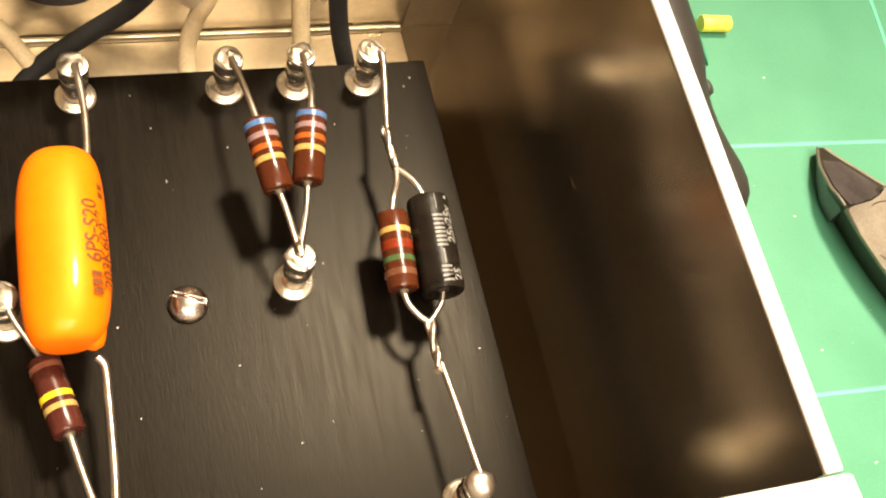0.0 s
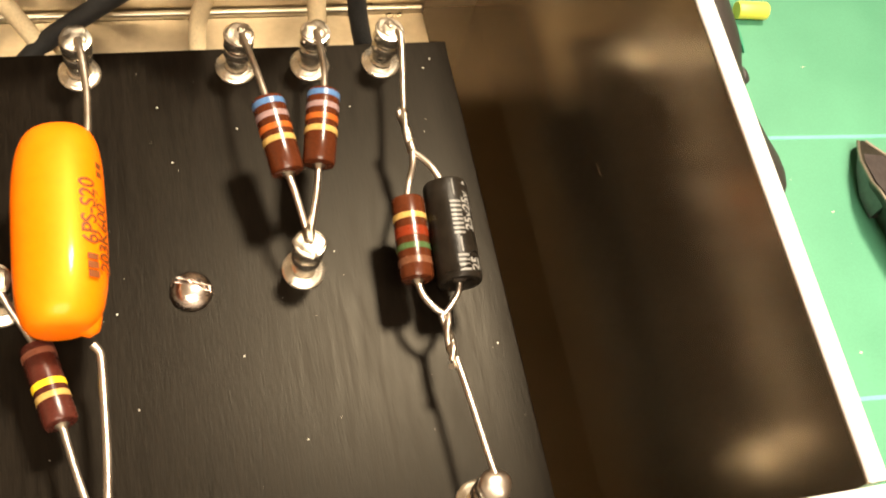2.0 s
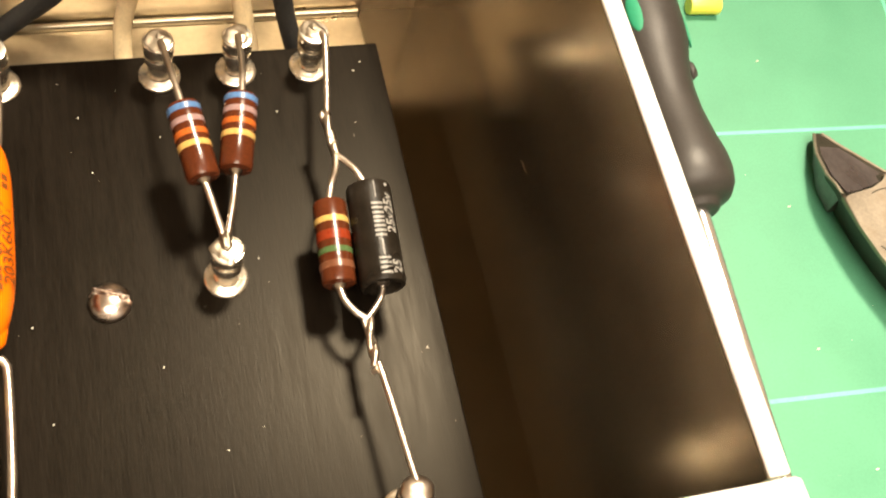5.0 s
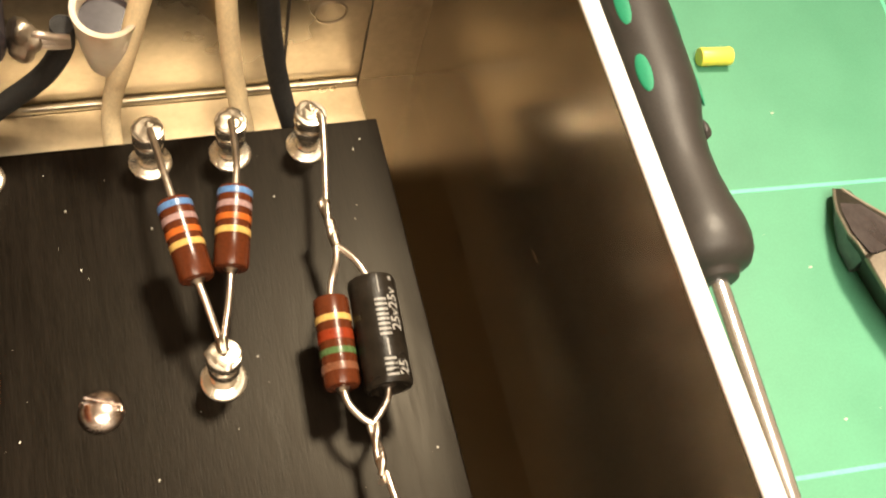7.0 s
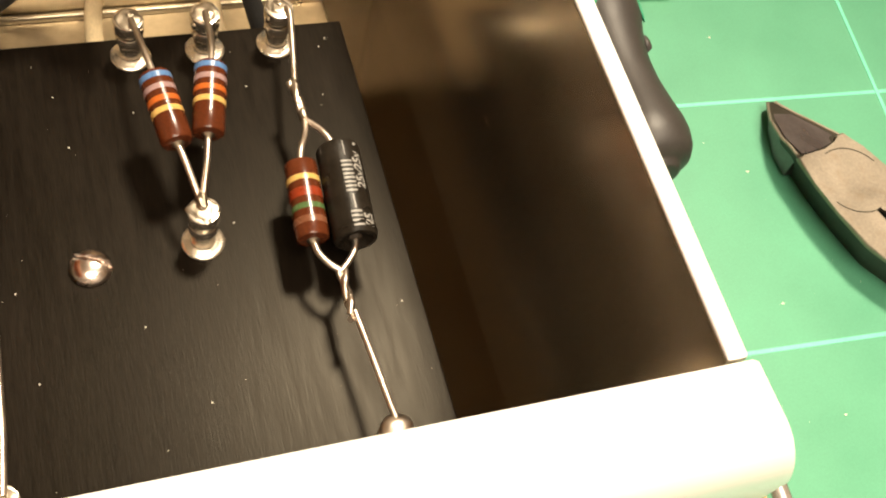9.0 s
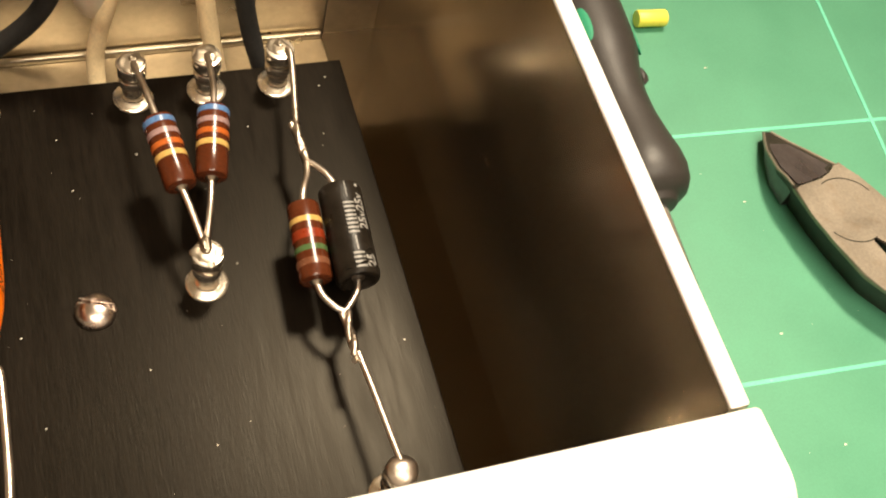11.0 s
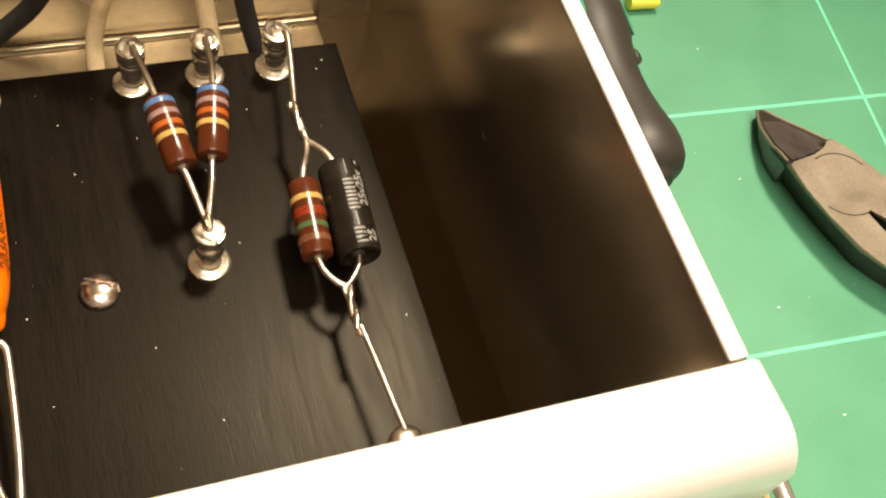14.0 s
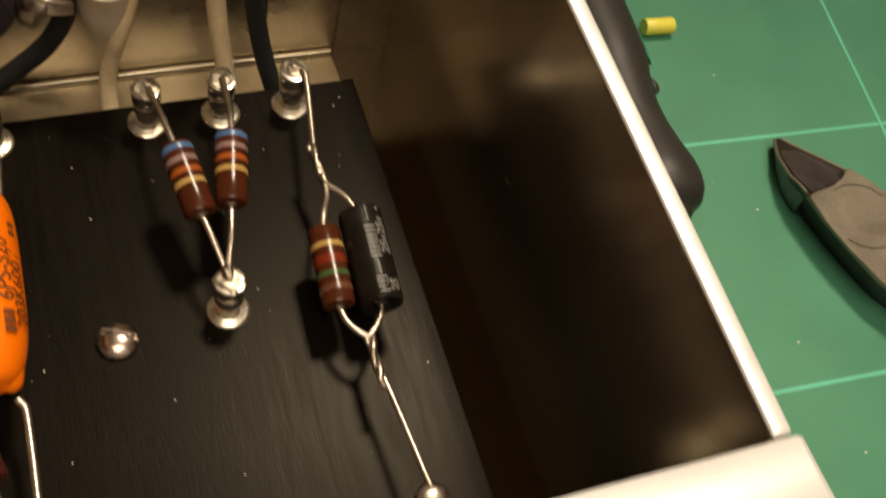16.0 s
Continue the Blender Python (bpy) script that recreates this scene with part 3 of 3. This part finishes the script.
part("wire", tube([J3 + Vector((0.03, 0.03, 0.02)), (3.985, -4.95, 2.99), (4.02, -5.4, 3.03), (4.05, -5.85, 3.07), (4.07, -6.16, 3.12)], 0.040), "lead", joint)
part("wire_end", tube([J3, J3 + Vector((-0.02, -0.05, 0.01)), J3 + Vector((-0.05, -0.07, 0.03))], 0.040), "lead", joint)

# ---------------------------------------------------------------- orange dipped capacitor
oc = Vector((-0.32, -2.77, 3.38))
oh = Vector((0.505, 1.25, 0.42))
drop = thing("film_capacitor", (-0.35, -2.78, 2.9), "glossy orange dipped film capacitor with brown print", "capacitor")


def power(v, e):
    return math.copysign(abs(v) ** e, v)


def on_drop(th, ph):
    """Rounded body: ph round the cross section, th along its length."""
    c = power(math.cos(th), 0.42)
    skew = -0.055 * math.sin(th)
    return oc + Vector((oh.x * c * power(math.cos(ph), 0.90) - skew, oh.y * power(math.sin(th), 0.62), oh.z * c * power(math.sin(ph), 0.95)))


bm = bmesh.new()
grid = []
for i in range(1, 30):
    th = -math.pi / 2 + math.pi * i / 30
    grid.append([bm.verts.new(on_drop(th, 2 * math.pi * j / 48)) for j in range(48)])
for p, q in zip(grid, grid[1:]):
    for j in range(48):
        bm.faces.new((p[j], p[(j + 1) % 48], q[(j + 1) % 48], q[j]))
for ring, th in ((grid[0], -math.pi / 2), (grid[-1], math.pi / 2)):
    v = bm.verts.new(on_drop(th, 0))
    for j in range(48):
        bm.faces.new((ring[j], ring[(j + 1) % 48], v))
dip = part("dipped_body", bm, "orange", drop, sharp=80)
part("nub", lathe([(0.20, 0), (0.17, 0.06), (0.11, 0.13), (0.07, 0.17), (0.045, 0.18)], (-0.12, -3.86, 3.30), (0.5, -0.9, -0.35), 20), "orange", dip)
part("lead", tube([(-0.07, -4.06, 3.10), (-0.02, -4.13, 3.09), (0.0, -4.22, 3.08), (0.0, -4.6, 3.06), (-0.02, -5.4, 3.06), (-0.07, -6.1, 3.08)], 0.047), "lead", drop)
part("lead", tube([(0.02, -0.03, 3.08), (0.05, -0.25, 3.12), (0.08, -0.8, 3.15), (0.06, -1.35, 3.2), (0.02, -1.7, 3.25)], 0.047), "lead", drop)


def drop_print(ph0):
    def fn(u, v):
        ph = ph0 - v / 0.42
        p = oc + Vector((oh.x * power(math.cos(ph), 0.90), u + 0.05, oh.z * power(math.sin(ph), 0.95)))
        return p + Vector((math.cos(ph), 0, math.sin(ph))) * 0.006
    return fn


part("print", wrapped(lettering("6PS-S20", 0.25, 0.0035), lambda u, v: drop_print(radians(50))(u - 0.02, -v)), "print_brown", dip)
part("print_bar", wrapped(rects([(-0.58, -0.06, -0.50, 0.06), (-0.475, -0.06, -0.395, 0.06), (-0.37, -0.06, -0.30, 0.06)]), lambda u, v: drop_print(radians(50))(u - 0.24, v)), "print_brown", dip)
part("print", wrapped(lettering("203K600V", 0.23, 0.0035), lambda u, v: drop_print(radians(26))(u - 0.24, -v)), "print_brown", dip)
part("print_bar", wrapped(rects([(0.44, -0.05, 0.52, 0.05), (0.55, -0.05, 0.63, 0.05)]), drop_print(radians(26))), "print_brown", dip)

# ---------------------------------------------------------------- wires behind the board
def cable(name, pts, r, material, label):
    return single(name, tube(pts, r, 14, 10), material, pts[0], label, "wire", "cloth covered wires")


cable("cloth_wire", [(1.62, 0.35, 1.55), (1.58, 0.62, 1.75), (1.60, 0.85, 2.2), (1.70, 0.85, 2.8), (1.80, 0.75, 3.3), (2.02, 0.75, 4.2), (2.3, 0.9, 5.4), (2.4, 1.2, 6.8)], 0.125, "cloth_cream", "cream cloth covered wire rising behind the board")
cable("cloth_wire", [(3.33, 0.3, 1.5), (3.31, 0.6, 1.75), (3.22, 0.85, 2.4), (3.14, 0.95, 3.2), (3.08, 1.0, 4.3), (3.05, 1.1, 5.6), (3.05, 1.3, 6.8)], 0.135, "cloth_cream", "cream cloth covered wire rising behind the board")
cable("cloth_wire", [(4.02, 0.25, 1.5), (3.95, 0.55, 1.8), (3.80, 0.85, 2.4), (3.68, 1.0, 3.2), (3.58, 1.05, 4.3), (3.5, 1.15, 5.6), (3.5, 1.3, 6.8)], 0.138, "cloth_black", "black braided cloth wire rising behind the board")
cable("cloth_wire", [(-1.1, 0.2, 1.5), (-0.75, 0.6, 1.65), (-0.35, 0.9, 1.85), (0.26, 1.0, 2.34), (0.84, 1.0, 2.9), (1.15, 0.95, 3.5), (1.2, 0.9, 4.0)], 0.138, "cloth_black", "black braided cloth wire slanting up behind the board")
cable("cloth_wire", [(-0.2, 0.3, 1.5), (-0.42, 0.75, 1.65), (-0.65, 1.0, 1.95), (-0.9, 1.1, 2.4), (-1.5, 1.2, 3.2), (-2.2, 1.25, 4.6)], 0.125, "cloth_cream", "cream cloth covered wire slanting behind the board")
boot = thing("insulating_sleeve", (1.6, 1.0, 2.95), "cream plastic insulating sleeve hanging on a wire", "insulating sleeve")
bm = lathe([(0.10, -0.95), (0.20, -0.93), (0.27, -0.80), (0.33, -0.45), (0.37, -0.1), (0.385, 0.24), (0.40, 0.27), (0.40, 0.30), (0.365, 0.31), (0.33, 0.29), (0.32, 0.1), (0.26, -0.6), (0.0, -0.7)], (1.70, 0.92, 3.95), (0.02, -0.12, 1), 40)
part("sleeve", bm, "boot", boot)
# added dark disc: stands for the shade inside the hollow sleeve
part("bore_shade", lathe([(0.0, 0.0), (0.315, 0.0), (0.317, 0.03), (0.0, 0.04)], (1.70, 0.91, 4.02), (0.02, -0.12, 1), 32), "pot", boot, "dark disc standing for shade in the hollow of the sleeve")
pot = thing("rotary_control", (-0.1, 1.66, 4.0), "dark rotary control on the back plate with a shiny solder lug", "rotary control")
part("body", lathe([(0, 0), (0.60, 0), (0.64, 0.05), (0.64, 0.95), (0.58, 1.02), (0, 1.04)], (-0.05, 1.66, 4.0), (0, -1, 0), seg=36), "pot", pot)
bm = blob((0.78, 0.78, 3.90), 0.25, (0.85, 0.85, 1.15), 0.5, 3, level=3)
part("solder_lug", bm, "solder", pot, "shiny lumpy solder lug")
part("lug_arm", box((0.45, 0.86, 3.75), (0.75, 0.92, 3.95), 0.02), "tin", pot)
for k in range(3):
    bm = tube([(0.78, 0.76, 3.82 + 0.09 * k), (0.94, 0.70, 3.90 + 0.1 * k), (1.1, 0.70, 3.87 + 0.08 * k), (1.26, 0.74, 3.82 + 0.06 * k)], 0.045, 8, 6)
    part("strand", bm, "lead", pot)

# ---------------------------------------------------------------- tools on the mat
driver = thing("screwdriver", (10.0, 0.5, 0), "screwdriver with dark rubber grip and green insets on the mat", "screwdriver")
AX0, AX1 = Vector((9.80, -2.28, 0.97)), Vector((10.30, 8.0, 0.97))
da = (AX1 - AX0).normalized()
GR = [(0.0, 0.0), (0.30, 0.0), (0.34, 0.03), (0.36, 0.10), (0.42, 0.14), (0.58, 0.22), (0.67, 0.38), (0.705, 0.60), (0.69, 0.85), (0.61, 1.25), (0.54, 1.7), (0.52, 2.1), (0.54, 2.5), (0.60, 2.8), (0.665, 3.05), (0.685, 3.3), (0.69, 3.8), (0.69, 4.9), (0.68, 5.6), (0.74, 6.4), (0.94, 8.0), (0.97, 9.0), (0.8, 9.7), (0.0, 10.0)]
grip = part("grip", lathe(GR, AX0, da, 44), "grip", driver, sharp=60)
dx, dy, _ = basis(da)
for ang, h, k in ((124, 3.45, 0.95), (124, 4.75, 1.1), (24, 3.30, 0.95), (24, 4.6, 1.1)):
    bm = blob((0, 0, 0), 0.17, (0.72, 2.3 * k, 0.22), 0.0, 0, level=3)
    a = radians(ang)
    rad = Vector((math.cos(a), 0, math.sin(a)))
    rad = (rad - da * rad.dot(da)).normalized()
    side = da.cross(rad)
    m = Matrix((side, da, rad)).transposed().to_4x4()
    bmesh.ops.transform(bm, matrix=Matrix.Translation(AX0 + da * h + rad * 0.672) @ m, verts=bm.verts[:])
    part("inset", bm, "grip_green", grip, "green rubber inset")
part("shaft", lathe([(0, 0), (0.16, 0), (0.165, 0.02), (0.165, 10.0), (0.16, 10.4), (0.05, 10.5), (0, 10.5)], AX0 + da * 0.05, -da, 28), "shaft", driver, "polished steel shaft")

for h, a in ((2.62, 8), (5.2, 8)):
    a = radians(a)
    rad = Vector((math.cos(a), 0, math.sin(a)))
    rad = (rad - da * rad.dot(da)).normalized()
    part("recess_rim", blob(AX0 + da * h + rad * 0.60, 0.12, (0.8, 1.5, 0.8), 0.2, 3, level=3), "grip", grip)

single("wooden_stick", tube([(9.95, -6.7, 0.16), (9.87, -7.2, 0.16), (9.66, -8.5, 0.16), (9.0, -12.5, 0.16)], 0.13, 12, 6), "stick", (9.2, -8.5, 0), "thin pale wooden stick lying beside the screwdriver shaft", "stick")

pliers = thing("diagonal_cutter", (13.4, -2.6, 0), "worn steel diagonal cutters lying on the mat", "pliers")
outline = [(12.70, -2.17), (12.55, -2.16), (12.64, -2.72), (12.78, -3.26), (13.02, -3.99), (13.25, -4.32), (14.1, -5.35), (15.2, -7.2), (15.65, -6.95), (14.6, -5.3), (13.64, -3.75), (13.48, -3.36), (13.60, -3.28), (13.79, -3.53), (14.9, -5.05), (16.3, -6.8), (16.75, -6.4), (15.4, -4.4), (14.26, -2.85), (13.90, -2.12), (13.66, -1.78), (13.47, -1.84), (13.42, -1.98), (13.16, -2.10)]
part("body", prism(outline, 0.0, 0.70, 0.0, undercut=(0.32, 0.05)), "steel_dark", pliers, "blackened side faces")
joint_face = part("joint_face", prism(outline, 0.702, 0.775, 0.035), "steel_worn", pliers, "worn bare steel face")
jaw = [(12.93, -0.62), (12.68, -1.12), (12.54, -1.65), (12.55, -2.16), (12.70, -2.17), (13.16, -2.10), (13.42, -1.98), (13.47, -1.84), (13.66, -1.78), (13.42, -1.30), (13.10, -0.64)]


def jaw_top(x, y):
    return 0.22 + 0.54 * min(1, max(0, (-0.72 - y) / 1.3))


bm = prism(jaw, 0.0, lambda x, y: jaw_top(x, y), undercut=(0.32, 0.05))
jaw_part = part("jaw", bm, "steel_dark", pliers)
inner = [(12.98, -0.73), (12.77, -1.16), (12.64, -1.65), (12.66, -2.09), (12.76, -2.10), (13.13, -2.03), (13.36, -1.94), (13.40, -1.80), (13.52, -1.75), (13.32, -1.32), (13.06, -0.74)]
part("jaw_face", prism(inner, 0.1, lambda x, y: jaw_top(x, y) + 0.012), "steel_jaw", jaw_part, "dark ground cutting face")
for a, b in (((12.94, -0.65), (12.69, -1.13)), ((12.69, -1.13), (12.55, -1.66)), ((12.55, -1.66), (12.56, -2.12)), ((13.09, -0.66), (13.41, -1.30)), ((13.41, -1.30), (13.64, -1.77))):
    pts = [(x, y, jaw_top(x, y) + 0.012) for x, y in (a, ((a[0] + b[0]) / 2, (a[1] + b[1]) / 2), b)]
    part("bevel_edge", tube(pts, 0.03, 8, 3), "steel_worn", jaw_part)
for lo, hi in ((28, 118), (215, 300)):
    arc = [(13.38 + 0.64 * math.cos(radians(a)), -2.74 + 0.64 * math.sin(radians(a)), 0.776) for a in range(lo, hi, 11)]
    part("joint_line", tube(arc, 0.011, 8, 3), "steel_dark", joint_face)

offcut = thing("sleeving_offcut", (11.9, 2.3, 0), "short yellow vinyl sleeve offcut on the mat", "offcut")
part("tube", lathe([(0.10, 0), (0.155, 0), (0.165, 0.02), (0.16, 0.30), (0.165, 0.58), (0.155, 0.60), (0.10, 0.60), (0.10, 0.45), (0, 0.45)], (11.56, 2.31, 0.165), (1, -0.07, 0), 24), "yellow", offcut)

# ---------------------------------------------------------------- dust
bm = bmesh.new()
for x, y in ((1.03, -1.40), (0.92, -0.57), (4.72, 0.02), (4.60, -0.12), (0.2, -3.4), (2.89, -2.83), (2.2, -5.2), (4.75, -4.3), (1.6, -4.1), (0.35, -4.6), (1.9, -0.95), (3.45, -0.7)):
    blob((x, y, BOARD + 0.01), 0.011, (1, 1.2, 0.7), 0.6, int(x * 10), bm, 1)
rnd = random.Random(4)
for k in range(32):
    blob((rnd.uniform(-1, 4.9), rnd.uniform(-6.6, 0.2), BOARD + 0.004), rnd.uniform(0.003, 0.006), (1, 1.3, 0.7), 0.6, k, bm, 1)
single("board_dust", bm, "dust", (2, -3, BOARD), "tiny pale dust specks on the black board", "dust", kind="stuff")
bm = bmesh.new()
for x, y in ((12.08, -1.87), (11.8, -6.4), (12.6, 1.1), (11.6, -4.4)):
    blob((x, y, 0.012), 0.020, (1.5, 0.8, 0.5), 0.6, int(x), bm, 1)
for k in range(12):
    blob((rnd.uniform(10.8, 16.5), rnd.uniform(-7, 4), 0.004), rnd.uniform(0.004, 0.008), (1.4, 0.9, 0.5), 0.6, k, bm, 1)
single("mat_dust", bm, "dust", (13, -2, 0), "pale dust and fibres on the cutting mat", "dust", kind="stuff")
